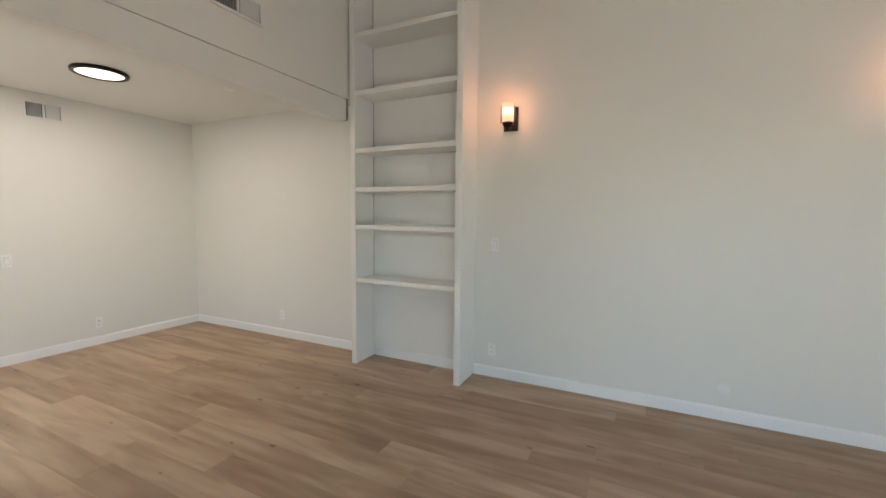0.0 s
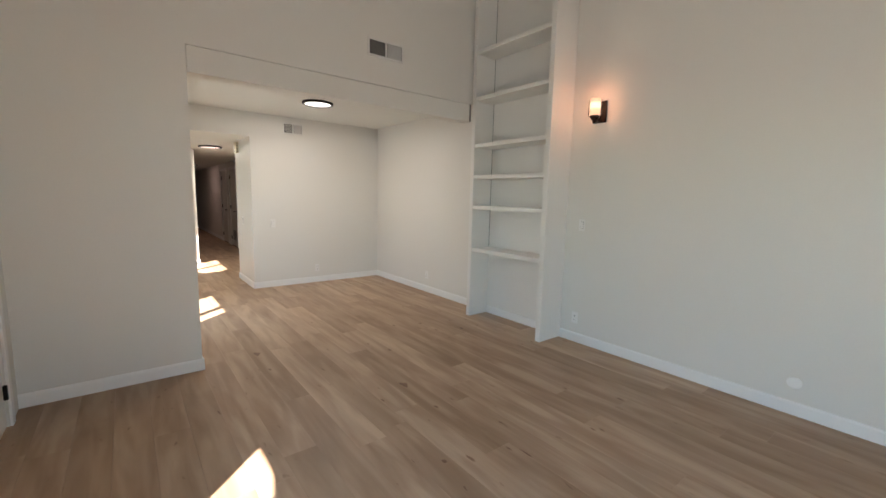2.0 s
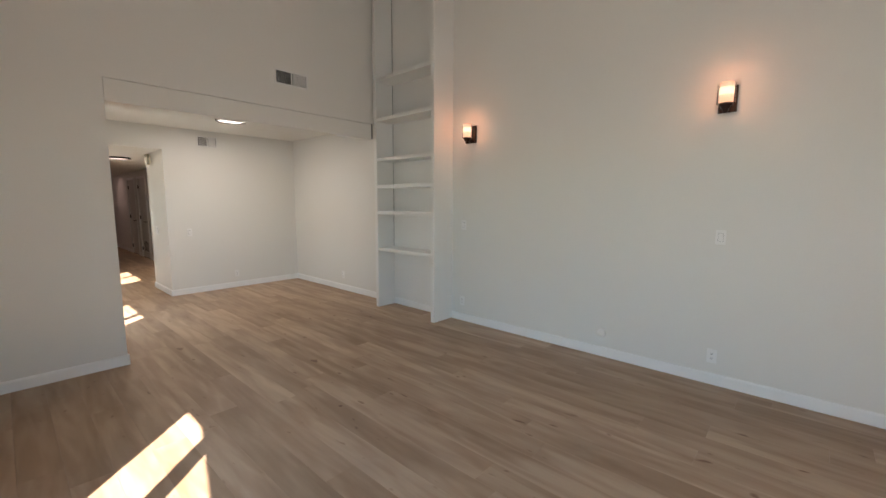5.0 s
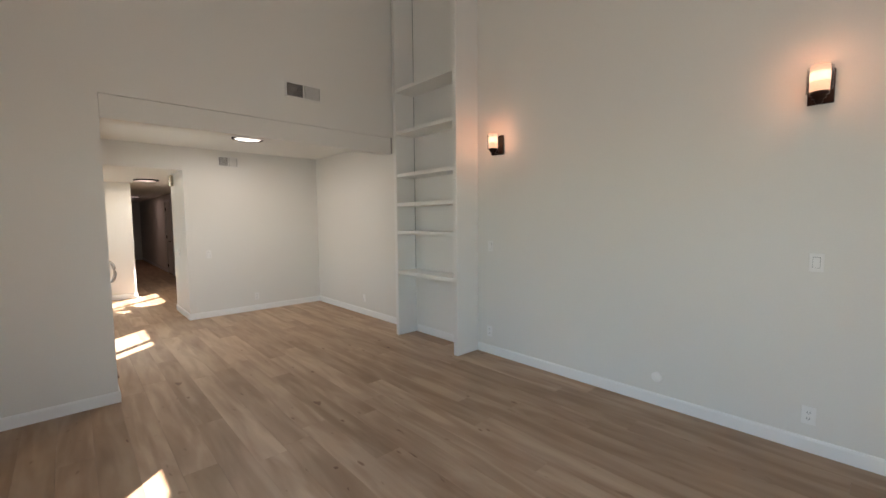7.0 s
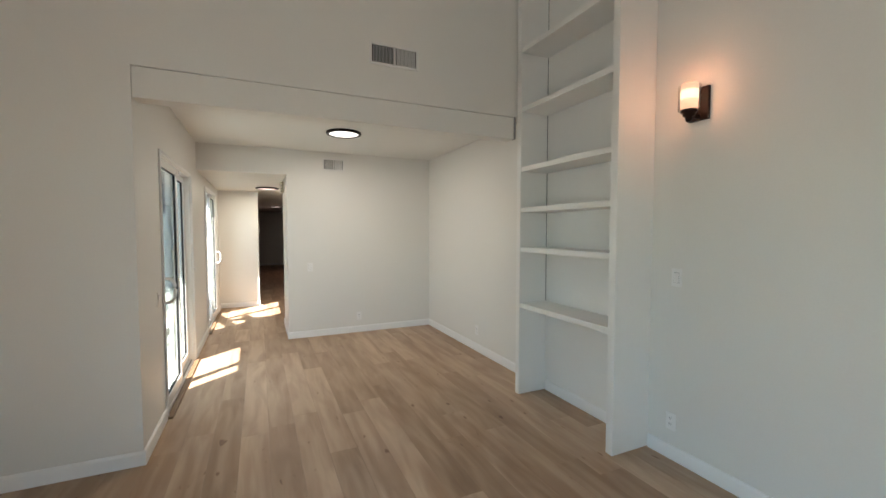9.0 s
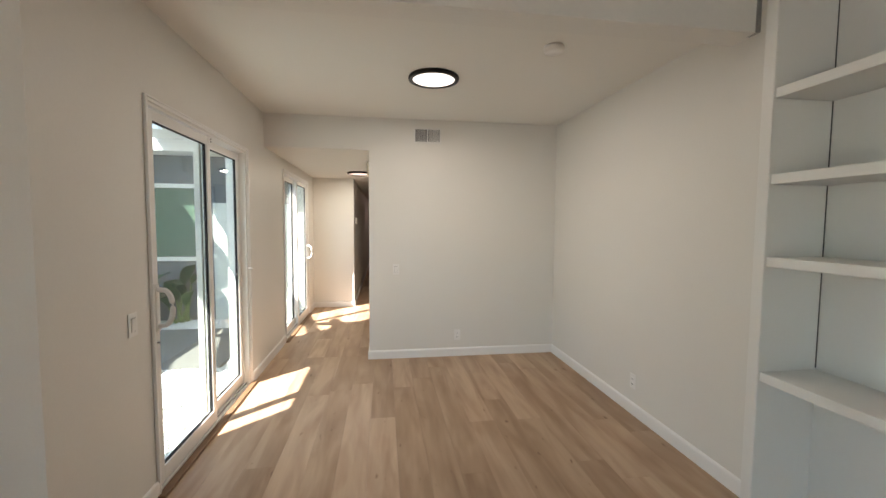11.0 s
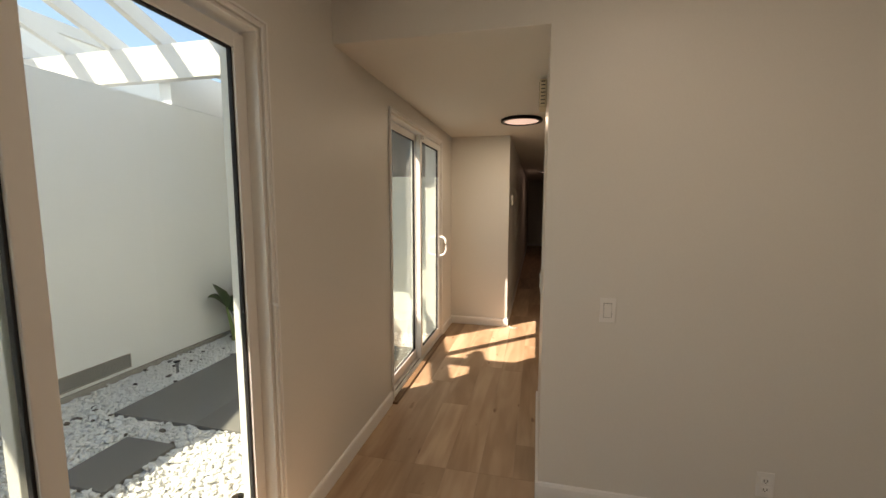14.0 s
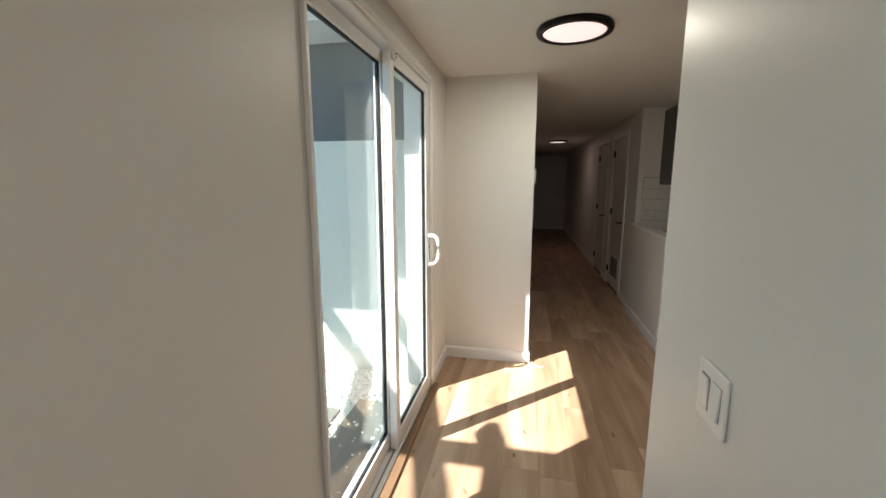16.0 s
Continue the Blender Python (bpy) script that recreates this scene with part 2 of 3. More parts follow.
wall("wall_north", "off-white painted long wall with two lit sconces", (X_BACK - 0.15, EAST + 0.15, Y_N, Y_N + 0.15, 0, Z_TOP))
wall("wall_header", "off-white painted wall above the wide alcove opening", (X_HEAD - 0.14, X_HEAD, Y_S, Y_N, Z_CRACK, Z_TOP))
wall("opening_beam", "off-white painted beam with a fine crack above it", (X_HEAD - 0.14, X_HEAD - 0.006, Y_S + 0.004, 3.085, Z_BEAM, Z_CRACK - 0.004), category="beam")
wall("wall_west", "off-white painted living room wall beside the opening", (X_HEAD - 0.14, X_HEAD, Y_LIV - 0.15, Y_S, 0, Z_TOP))
wall("wall_south_living", "off-white painted living room wall with a glazed opening",
     (X_HEAD, -2.24, Y_LIV - 0.15, Y_LIV, 0, Z_TOP), (-2.24, -1.36, Y_LIV - 0.15, Y_LIV, 2.06, Z_TOP), (-1.36, -0.06, Y_LIV - 0.15, Y_LIV, 0, Z_TOP),
     (-0.06, 1.81, Y_LIV - 0.15, Y_LIV, 2.28, Z_TOP), (1.81, EAST, Y_LIV - 0.15, Y_LIV, 0, Z_TOP))
wall("wall_east", "off-white painted unseen end wall with an added glazed opening",
     (EAST, EAST + 0.15, Y_LIV - 0.15, -0.4, 0, Z_TOP), (EAST, EAST + 0.15, -0.4, 0.8, 2.75, Z_TOP), (EAST, EAST + 0.15, 0.8, Y_N, 0, Z_TOP), (EAST, EAST + 0.15, -0.4, 0.8, 0, 0.25))
S1A, S1B, S2A, S2B, Z_SL = -3.215, -4.735, -6.09, -7.61, 2.11
wall("wall_south_alcove", "off-white painted wall with two sliding glass doors",
     (X_HEAD - 0.14, S1A, 0.09, Y_S, 0, 2.9), (S1A, S1B, 0.09, Y_S, Z_SL, 2.9), (S1B, S2A, 0.09, Y_S, 0, 2.9),
     (S2A, S2B, 0.09, Y_S, Z_SL, 2.9), (S2B, X_STUB - 0.12, 0.09, Y_S, 0, 2.9))
wall("wall_back", "off-white painted alcove wall with switch and vent", (X_BACK - 0.12, X_BACK, Y_JAMB, Y_N, 0, 2.9), (X_BACK - 0.12, X_BACK, Y_S, Y_JAMB, Z_HALL + 0.004, 2.9))
wall("wall_jamb", "off-white painted return wall at the hall opening", (-6.30, X_BACK - 0.12, Y_JAMB, Y_JAMB + 0.12, 0, Z_HALL + 0.1))
wall("wall_stub", "off-white painted stub wall at the end of the hall", (X_STUB - 0.12, X_STUB, Y_S, 0.94, 0, Z_HALL + 0.1))
wall("wall_corridor_south", "dim painted corridor wall", (X_END, X_STUB - 0.12, 0.80, 0.94, 0, Z_HALL + 0.1))
wall("wall_corridor_north", "dim painted corridor wall with closet door",
     (-10.38, -9.85, 2.10, 2.22, 0, Z_HALL + 0.1), (-11.18, -10.38, 2.10, 2.22, 2.05, Z_HALL + 0.1), (-11.56, -11.18, 2.10, 2.22, 0, Z_HALL + 0.1),
     (-12.36, -11.56, 2.10, 2.22, 2.05, Z_HALL + 0.1), (X_END, -12.36, 2.10, 2.22, 0, Z_HALL + 0.1))
wall("wall_corridor_end", "dim painted wall closing the corridor", (X_END - 0.12, X_END, 0.80, 2.6, 0, Z_HALL + 0.1))
wall("wall_closets", "plain back wall of the closets", (-13.0, -9.97, 2.9, 3.0, 0, Z_HALL + 0.1))
wall("wall_kitchen_end", "painted kitchen wall behind the tiles", (-9.97, -9.85, 2.22, 4.6, 0, Z_HALL + 0.1))
wall("wall_kitchen_north", "plain painted kitchen wall", (-9.97, X_BACK - 0.12, 4.6, 4.72, 0, Z_HALL + 0.1))
wall("wall_kitchen_east", "plain painted kitchen wall", (X_BACK - 0.24, X_BACK - 0.12, Y_N, 4.6, 0, Z_HALL + 0.1))
wall("wall_half", "low white painted wall screening the kitchen counter", (-9.85, -7.6, 2.06, 2.16, 0, 0.99))
wall("ceiling_alcove", "off-white painted flat ceiling", (X_BACK, X_HEAD - 0.14, Y_S, Y_N, Z_ALC, Z_ALC + 0.12), material=CEIL, category="ceiling")
wall("ceiling_hall", "off-white painted flat hall ceiling", (X_END, X_BACK - 0.12, 0.25, 4.6, Z_HALL, Z_HALL + 0.12), material=CEIL, category="ceiling")
wall("ceiling_hall_lip", "painted underside of the hall opening", (X_BACK - 0.12, X_BACK - 0.001, 0.25, Y_JAMB, Z_HALL, Z_HALL + 0.004), material=CEIL, category="ceiling")
bm = bmesh.new()
for a, b, z0, z1 in ((X_HEAD - 0.14, EAST + 0.15, 4.35, 5.5),):
    vs = [bm.verts.new(p) for p in ((a, Y_LIV - 0.15, z0), (b, Y_LIV - 0.15, z1), (b, Y_N + 0.15, z1), (a, Y_N + 0.15, z0))]
    top = [bm.verts.new(v.co + Vector((0, 0, 0.15))) for v in vs]
    bm.faces.new(list(reversed(vs)))
    bm.faces.new(top)
    for i in range(4):
        bm.faces.new((vs[i], vs[(i + 1) % 4], top[(i + 1) % 4], top[i]))
structure("ceiling_living", bm, CEIL, "off-white sloping ceiling of the tall room", "ceiling")
wall("roof_low", "flat roof over the low rooms", (X_END - 0.2, X_HEAD - 0.15, 0.0, 4.8, 2.9, 3.0), material=ROOFING, category="roof")
wall("subfloor", "dark subfloor under the planks", (X_END, EAST, 0.09, 4.6, -0.10, -0.012), (X_HEAD - 0.14, EAST, Y_LIV - 0.15, 0.09, -0.10, -0.012), material=SUBFLOOR, category="floor")
tagged(bpy.data.objects["subfloor"], kind="structure")

# baseboards


def skirting(label, *rows):
    """rows: (axis, fixed, a, b, sign): a board along the axis, standing out from the wall by sign."""
    bm = bmesh.new()
    for axis, fixed, a, b, sign in rows:
        prof = [(0.001, 0.0), (0.014, 0.0), (0.014, 0.078), (0.009, 0.090), (0.001, 0.094)]
        ends = []
        for s in (a, b):
            ends.append([bm.verts.new((s, fixed + sign * d, z) if axis == "x" else (fixed + sign * d, s, z)) for d, z in prof])
        k = len(prof)
        for i in range(k):
            bm.faces.new((ends[0][i], ends[0][(i + 1) % k], ends[1][(i + 1) % k], ends[1][i]))
        bm.faces.new(ends[0])
        bm.faces.new(list(reversed(ends[1])))
    bmesh.ops.recalc_face_normals(bm, faces=bm.faces)
    return structure("baseboard", bm, TRIM, label, "baseboard")


skirting("white painted baseboard along the sconce wall", ("x", Y_N, -1.31, EAST, -1))
skirting("white painted baseboard inside the bookcase", ("x", Y_N, -2.41, -1.375, -1))
skirting("white painted baseboard along the alcove wall", ("x", Y_N, X_BACK, -2.50, -1), ("y", X_BACK, Y_JAMB - 0.0132, Y_N, 1))
skirting("white painted baseboard beside the opening", ("y", X_HEAD, Y_LIV, Y_S + 0.0132, 1), ("x", Y_S, -3.19, X_HEAD + 0.0132, 1))
skirting("white painted baseboard between the glass doors", ("x", Y_S, S2A + 0.035, S1B - 0.035, 1), ("x", Y_S, X_STUB, S2B - 0.035, 1))
skirting("white painted baseboard at the hall opening", ("x", Y_JAMB, -6.30, X_BACK + 0.0132, -1), ("y", -6.30, Y_JAMB - 0.0132, Y_JAMB + 0.12, -1))
skirting("white painted baseboard on the stub wall", ("y", X_STUB, Y_S, 0.9532, 1), ("x", 0.94, X_END, X_STUB + 0.0132, 1))
skirting("white painted baseboard along the corridor", ("x", 2.10, -11.50, -11.24, -1), ("x", 2.06, -9.85, -7.6, -1), ("x", 2.10, X_END, -12.42, -1), ("y", X_END, 0.94, 2.1, 1), ("x", 2.10, -10.32, -9.852, -1))
skirting("white painted baseboard along the living room", ("x", Y_LIV, -1.30, -0.06, 1), ("x", Y_LIV, 1.81, EAST, 1))
# ---- sliding glass doors ----


def stile_frame(bm, x0, x1, z0, z1, y0, y1, w, foot):
    box(bm, x0, x0 + w, y0, y1, z0, z1, 0.003)
    box(bm, x1 - w, x1, y0, y1, z0, z1, 0.003)
    box(bm, x0 + w, x1 - w, y0, y1, z1 - w, z1, 0.003)
    box(bm, x0 + w, x1 - w, y0, y1, z0, z0 + foot, 0.003)
    return bm


def slider(name, xa, xb, mid, handle_east, label):
    """A two-leaf sliding door in the wall at Y_S; xa is its east side, xb its west side."""
    door = thing(name, (0, 0, 0), label, "sliding door", kind="structure")
    lo, hi = xb, xa
    part("door_frame", stile_frame(bmesh.new(), lo, hi, 0.0, Z_SL, 0.085, 0.249, 0.016, 0.022), VINYL, door)
    cas = bmesh.new()
    for w, d0, d1 in ((0.0, 0.018, 0.012), (0.018, 0.028, 0.018)):
        box(cas, lo - d0, lo - w, Y_S + 0.001, Y_S + d1, 0, Z_SL + d0, 0.003)
        box(cas, hi + w, hi + d0, Y_S + 0.001, Y_S + d1, 0, Z_SL + d0, 0.003)
        box(cas, lo - w, hi + w, Y_S + 0.001, Y_S + d1, Z_SL + w, Z_SL + d0, 0.003)
    part("casing", cas, TRIM, door, "white moulded door casing")
    part("track", boxes((lo + 0.03, hi - 0.03, 0.173, 0.179, 0.022, 0.034), (lo + 0.03, hi - 0.03, 0.221, 0.227, 0.022, 0.034)), STEEL, door)
    part("threshold", boxes((lo - 0.05, hi + 0.05, Y_S + 0.004, Y_S + 0.05, 0.0, 0.018), bevel=0.004), SILLW, door, "worn brown wooden threshold strip")
    if handle_east:
        inner, outer = (mid - 0.03, hi - 0.016), (lo + 0.016, mid + 0.03)
    else:
        inner, outer = (lo + 0.016, mid + 0.03), (mid - 0.03, hi - 0.016)
    for leaf, (a, b), y in (("sliding_leaf", inner, 0.224), ("fixed_leaf", outer, 0.176)):
        fr = part(leaf, stile_frame(bmesh.new(), a, b, 0.034, Z_SL - 0.03, y - 0.02, y + 0.02, 0.054, 0.085), VINYL, door)
        part("gasket", stile_frame(bmesh.new(), a + 0.052, b - 0.052, 0.117, Z_SL - 0.082, y - 0.010, y + 0.010, 0.008, 0.008), GASKET, fr)
        pane = part("pane", boxes((a + 0.058, b - 0.058, y - 0.003, y + 0.003, 0.122, Z_SL - 0.088)), GLASS, fr)
        pane.visible_shadow = False
    hx = inner[1] - 0.028 if handle_east else inner[0] + 0.028
    y = 0.244
    leaf = [o for o in door.children if o.name.startswith("sliding_leaf")][0]
    hz = 1.02
    part("handle_plate", boxes((hx - 0.018, hx + 0.018, y, y + 0.010, hz - 0.13, hz + 0.13), bevel=0.004), VINYL, leaf)
    pts = [(hx, y + 0.005, hz - 0.10)] + [(hx, y + 0.012 + 0.07 * math.sin(math.pi * k / 10) ** 0.6, hz - 0.10 * math.cos(math.pi * k / 10)) for k in range(1, 10)] + [(hx, y + 0.005, hz + 0.10)]
    part("pull_handle", tube(pts, 0.014), VINYL, leaf, "white D-shaped pull handle")
    part("latch", lathe([(0.006, 0), (0.006, 0.012), (0.003, 0.016)], 12), STEEL, leaf).matrix_basis = pose(hx, y, hz - 0.19 if handle_east else hz + 0.02, -90)
    lx = mid
    part("roller_block", boxes((lx - 0.015, lx + 0.015, 0.249, 0.262, Z_SL - 0.075, Z_SL - 0.035), bevel=0.003), PLASTIC, door)
    part("screw", boxes((lx - 0.004, lx + 0.004, 0.2625, 0.265, Z_SL - 0.068, Z_SL - 0.060), (lx - 0.004, lx + 0.004, 0.2625, 0.265, Z_SL - 0.05, Z_SL - 0.042)), BLACK, door)
    return door


peg_door = slider("door_1", S1A, S1B, -3.975, True, "white vinyl two-leaf sliding glass door to the gravel court")
part("peg", tube([(-4.735, 0.262, 1.075), (-4.715, 0.30, 1.07)], 0.006, 12), VINYL, peg_door, "small white stop peg")
slider("door_2", S2A, S2B, -6.89, False, "white vinyl two-leaf sliding glass door in the hall")

# glazed opening and the plain door in the living room's south wall
win = thing("window_1", (0, 0, 0), "white framed glazing in the living room wall", "window", kind="structure")
for a, b in ((-0.06, 0.48), (0.48, 1.10), (1.10, 1.81)):
    part("window_frame", stile_frame(bmesh.new(), a, b, 0.0, 2.28, Y_LIV - 0.11, Y_LIV - 0.05, 0.05, 0.08), VINYL, win)
    part("pane", boxes((a + 0.05, b - 0.05, Y_LIV - 0.083, Y_LIV - 0.077, 0.08, 2.23)), GLASS, win).visible_shadow = False
# Unseen glazing in the end wall, added to bring daylight in.
win = thing("added_window", (0, 0, 0), "unseen white framed glazing added to let daylight into the tall room", "window", kind="structure")
for a, b in ((-0.4, 0.2), (0.2, 0.8)):
    bm = bmesh.new()
    for y0, y1, z0, z1 in ((a, a + 0.05, 0.25, 2.75), (b - 0.05, b, 0.25, 2.75), (a + 0.05, b - 0.05, 0.25, 0.31), (a + 0.05, b - 0.05, 2.69, 2.75)):
        box(bm, EAST + 0.04, EAST + 0.10, y0, y1, z0, z1, 0.003)
    part("window_frame", bm, VINYL, win)
    part("pane", boxes((EAST + 0.067, EAST + 0.073, a + 0.05, b - 0.05, 0.31, 2.69)), GLASS, win).visible_shadow = False


def panel_door(name, xa, xb, y, face, label, grille=False):
    """A plain hinged door in a wall along x; face -1 looks to -y, 1 to +y."""
    d = thing(name, (0, 0, 0), label, "door", kind="structure")
    lo, hi = min(xa, xb), max(xa, xb)
    y0, y1 = (y, y + face * 0.016)
    cas = bmesh.new()
    for r in ((lo - 0.06, lo, 0, 2.11), (hi, hi + 0.06, 0, 2.11), (lo, hi, 2.05, 2.11)):
        box(cas, r[0], r[1], y0 + face * 0.001, y1, r[2], r[3], 0.003)
    part("casing", cas, TRIM, d)
    leaf = part("leaf", boxes((lo + 0.003, hi - 0.003, y - face * 0.012, y - face * 0.052, 0.01, 2.045), bevel=0.002), DOORP, d, "white painted flush leaf")
    for z in (0.22, 1.05, 1.85):
        part("hinge", boxes((lo + 0.001, lo + 0.022, y - face * 0.012, y + face * 0.008, z - 0.045, z + 0.045), bevel=0.003), BLACK, d, "black hinge")
    h = part("handle", tube([(hi - 0.06, y - face * 0.012, 0.95), (hi - 0.06, y + face * 0.045, 0.95), (hi - 0.08, y + face * 0.05, 0.95), (hi - 0.17, y + face * 0.05, 0.945)], 0.009), BLACK, leaf, "black lever handle")
    part("rose", lathe([(0.027, 0), (0.027, 0.006), (0.02, 0.01)], 24), BLACK, leaf).matrix_basis = pose(hi - 0.06, y - face * 0.012, 0.95, 90 if face < 0 else -90)
    if grille:
        g = part("grille", stile_frame(bmesh.new(), lo + 0.15, hi - 0.15, 0.14, 0.46, y - face * 0.011, y - face * 0.002, 0.025, 0.025), VENTW, leaf)
        bm = bmesh.new()
        for k in range(13):
            z = 0.175 + k * 0.0205
            box(bm, lo + 0.175, hi - 0.175, y - face * 0.011, y - face * 0.004, z, z + 0.008)
        part("louvre", bm, GREYCAB, leaf)
    return d


panel_door("door_3", -2.24, -1.36, Y_LIV, 1, "closed white painted door with black hinges")
panel_door("door_4", -11.18, -10.38, 2.10, -1, "closed white closet door with black lever and low grille", True)
panel_door("door_5", -12.36, -11.56, 2.10, -1, "closed white door further along the corridor")

# ---- bookcase ----
case = thing("bookcase", (0, 0, 0), "tall white built-in bookcase with six empty shelves", "bookcase")
part("side_panel", boxes((-2.475, -2.42, 3.09, Y_N - 0.001, 0, 4.30), bevel=0.004), SHELFP, case)
part("side_panel", boxes((-1.372, -1.315, 3.06, Y_N - 0.001, 0, 4.40), bevel=0.004), SHELFP, case)
for z in (0.845, 1.352, 1.706, 2.068, 2.594, 3.11):
    part("shelf", boxes((-2.419, -1.373, 3.098, Y_N - 0.016, z - 0.042, z), bevel=0.003), SHELFP, case)
part("back_panel", boxes((-2.419, -1.373, Y_N - 0.012, Y_N - 0.001, 0.10, 4.3)), SHELFP, case)
part("back_gap", boxes((-2.420, -2.4185, Y_N - 0.017, Y_N - 0.012, 0.85, 4.3)), SLOT, case, "dark open joint at the back")
# Narrow grey strip between the beam's end and the bookcase panel.
wall("beam_end_strip", "narrow grey strip at the beam's end", (X_HEAD - 0.05, X_HEAD + 0.004, 3.072, 3.088, Z_BEAM, Z_CRACK), material=STEEL, category="trim")

# ---- lamps ----


def disc_lamp(x, y, z, r, label, diffuser):
    lamp = thing("ceiling_light", (x, y, z), label, "ceiling light", "round ceiling lights")
    part("rim", lathe([(r - 0.02, -0.001), (r, -0.001), (r + 0.004, -0.012), (r, -0.026), (r - 0.028, -0.028), (r - 0.030, -0.020), (r - 0.030, -0.002)], 64), BLACK, lamp, "black metal rim")
    part("diffuser", lathe([(r - 0.031, -0.004), (r - 0.031, -0.020), (r - 0.06, -0.024), (0.0004, -0.026)], 64), diffuser, lamp, "glowing white diffuser")
    return lamp


disc_lamp(-4.03, 1.84, Z_ALC, 0.19, "round flush ceiling light with black rim, switched on", DISC)
disc_lamp(-7.31, 1.10, Z_HALL, 0.19, "round flush hall ceiling light with black rim, on", DISC_PINK)
disc_lamp(-13.43, 1.47, Z_HALL, 0.19, "round flush corridor ceiling light with black rim, on", DISC_PINK)


def disc_light(name, x, y, z, power, color):
    """The light that a flush lamp throws down."""
    ob = new(name, bpy.data.lights.new(name, "AREA"))
    ob.data.shape, ob.data.size, ob.data.energy, ob.data.color = "DISK", 0.31, power, color
    ob.location = (x, y, z - 0.029)
    return ob


disc_light("lamp_alcove", -4.03, 1.84, Z_ALC, 3.6, (1, 0.92, 0.82))
disc_light("lamp_hall", -7.31, 1.10, Z_HALL, 3.8, (1, 0.92, 0.76))
disc_light("lamp_corridor", -13.43, 1.47, Z_HALL, 0.45, (1, 0.70, 0.62))


def sconce(x):
    s = thing("wall_sconce", pose(x, Y_N, 2.265), "dark bronze wall sconce with glowing glass cylinder, lit", "wall lamp", "sconces on the long wall")
    part("back_plate", boxes((-0.06, 0.06, -0.022, -0.001, -0.098, 0.098), bevel=0.003), BRONZE, s)
    part("arm", boxes((-0.013, 0.013, -0.105, -0.022, -0.088, -0.064), bevel=0.003), BRONZE, s)
    part("cup", lathe([(0.012, -0.115), (0.020, -0.100), (0.020, -0.085), (0.034, -0.080), (0.034, -0.066), (0.046, -0.060), (0.046, -0.045), (0.006, -0.045)], 36), BRONZE, s, "stepped dark bronze cup").matrix_basis = pose(0, -0.105, 0)
    sh = part("shade", lathe([(0.046, -0.044), (0.046, 0.105), (0.043, 0.105), (0.043, -0.040)], 40), FROST, s, "frosted glass shade glowing amber")
    sh.matrix_basis = pose(0, -0.105, 0)
    sh.visible_shadow = False
    band = part("glow_band", lathe([(0.0466, 0.015), (0.0472, 0.03), (0.0472, 0.055), (0.0466, 0.07)], 40), FROST_HOT, sh)
    band.visible_shadow = False
    gl = part("glass_sleeve", lathe([(0.060, -0.046), (0.060, 0.095), (0.058, 0.095), (0.058, -0.046)], 40), CLEAR, s, "clear outer glass sleeve")
    gl.matrix_basis = pose(0, -0.105, 0)
    gl.visible_shadow = False
    bulb("bulb", (x, Y_N - 0.105, 2.265 + 0.06), 0.36, (1, 0.46, 0.25), 0.03)
    return s


sconce(-1.01)
sconce(1.47)

# ---- vents, switches, outlets ----


def register(place, w, h, label):
    """A wall register with two banks of upright fins."""
    v = thing("wall_vent", place, label, "air vent", "wall registers")
    bm = bmesh.new()
    for x0, x1, z0, z1 in ((-w / 2, -w / 2 + 0.02, -h / 2, h / 2), (w / 2 - 0.02, w / 2, -h / 2, h / 2), (-w / 2 + 0.02, w / 2 - 0.02, h / 2 - 0.02, h / 2), (-w / 2 + 0.02, w / 2 - 0.02, -h / 2, -h / 2 + 0.02), (-0.009, 0.009, -h / 2 + 0.02, h / 2 - 0.02)):
        box(bm, x0, x1, -0.012, -0.001, z0, z1, 0.002)
    part("frame", bm, VENTW, v)
    part("backing", boxes((-w / 2 + 0.015, w / 2 - 0.015, -0.003, -0.001, -h / 2 + 0.015, h / 2 - 0.015)), DUCT, v, "dark duct behind the fins")
    fin = mesh_of("fin", boxes((-0.0008, 0.0008, -0.0045, 0.0045, -h / 2 + 0.021, h / 2 - 0.021)), VENTW)
    for side in (-1, 1):
        count = 14
        for k in range(count):
            f = new("fin", fin)
            f.parent = v
            f.matrix_basis = pose(side * (0.015 + (w / 2 - 0.042) * (k + 0.5) / count), -0.008, 0, 0, 0, side * 32)
    return v


register(pose(X_HEAD, 1.945, 2.865, 0, 0, 90), 0.40, 0.17, "white two-bank metal air register high on the wall")
register(pose(X_BACK, 1.93, 2.43, 0, 0, 90), 0.30, 0.17, "white two-bank metal air register above the switch")


def switch(place, gangs, label):
    s = thing("light_switch", place, label, "light switch", "wall switches")
    w = 0.07 + 0.046 * (gangs - 1)
    part("plate", boxes((-w / 2, w / 2, -0.007, -0.0005, -0.058, 0.058), bevel=0.003), PLASTIC, s)
    for g in range(gangs):
        x = (g - (gangs - 1) / 2) * 0.046
        bm = boxes((x - 0.018, x + 0.018, -0.0075, -0.0070, -0.034, 0.034))
        part("slot", bm, SLOT if gangs == 0 else STEEL, s)
        r = part("rocker", boxes((-0.0165, 0.0165, -0.011, -0.006, -0.0325, 0.0325), bevel=0.002), PLASTIC, s)
        r.matrix_basis = pose(x, 0, 0, 4 if g % 2 == 0 else -4)
    return s


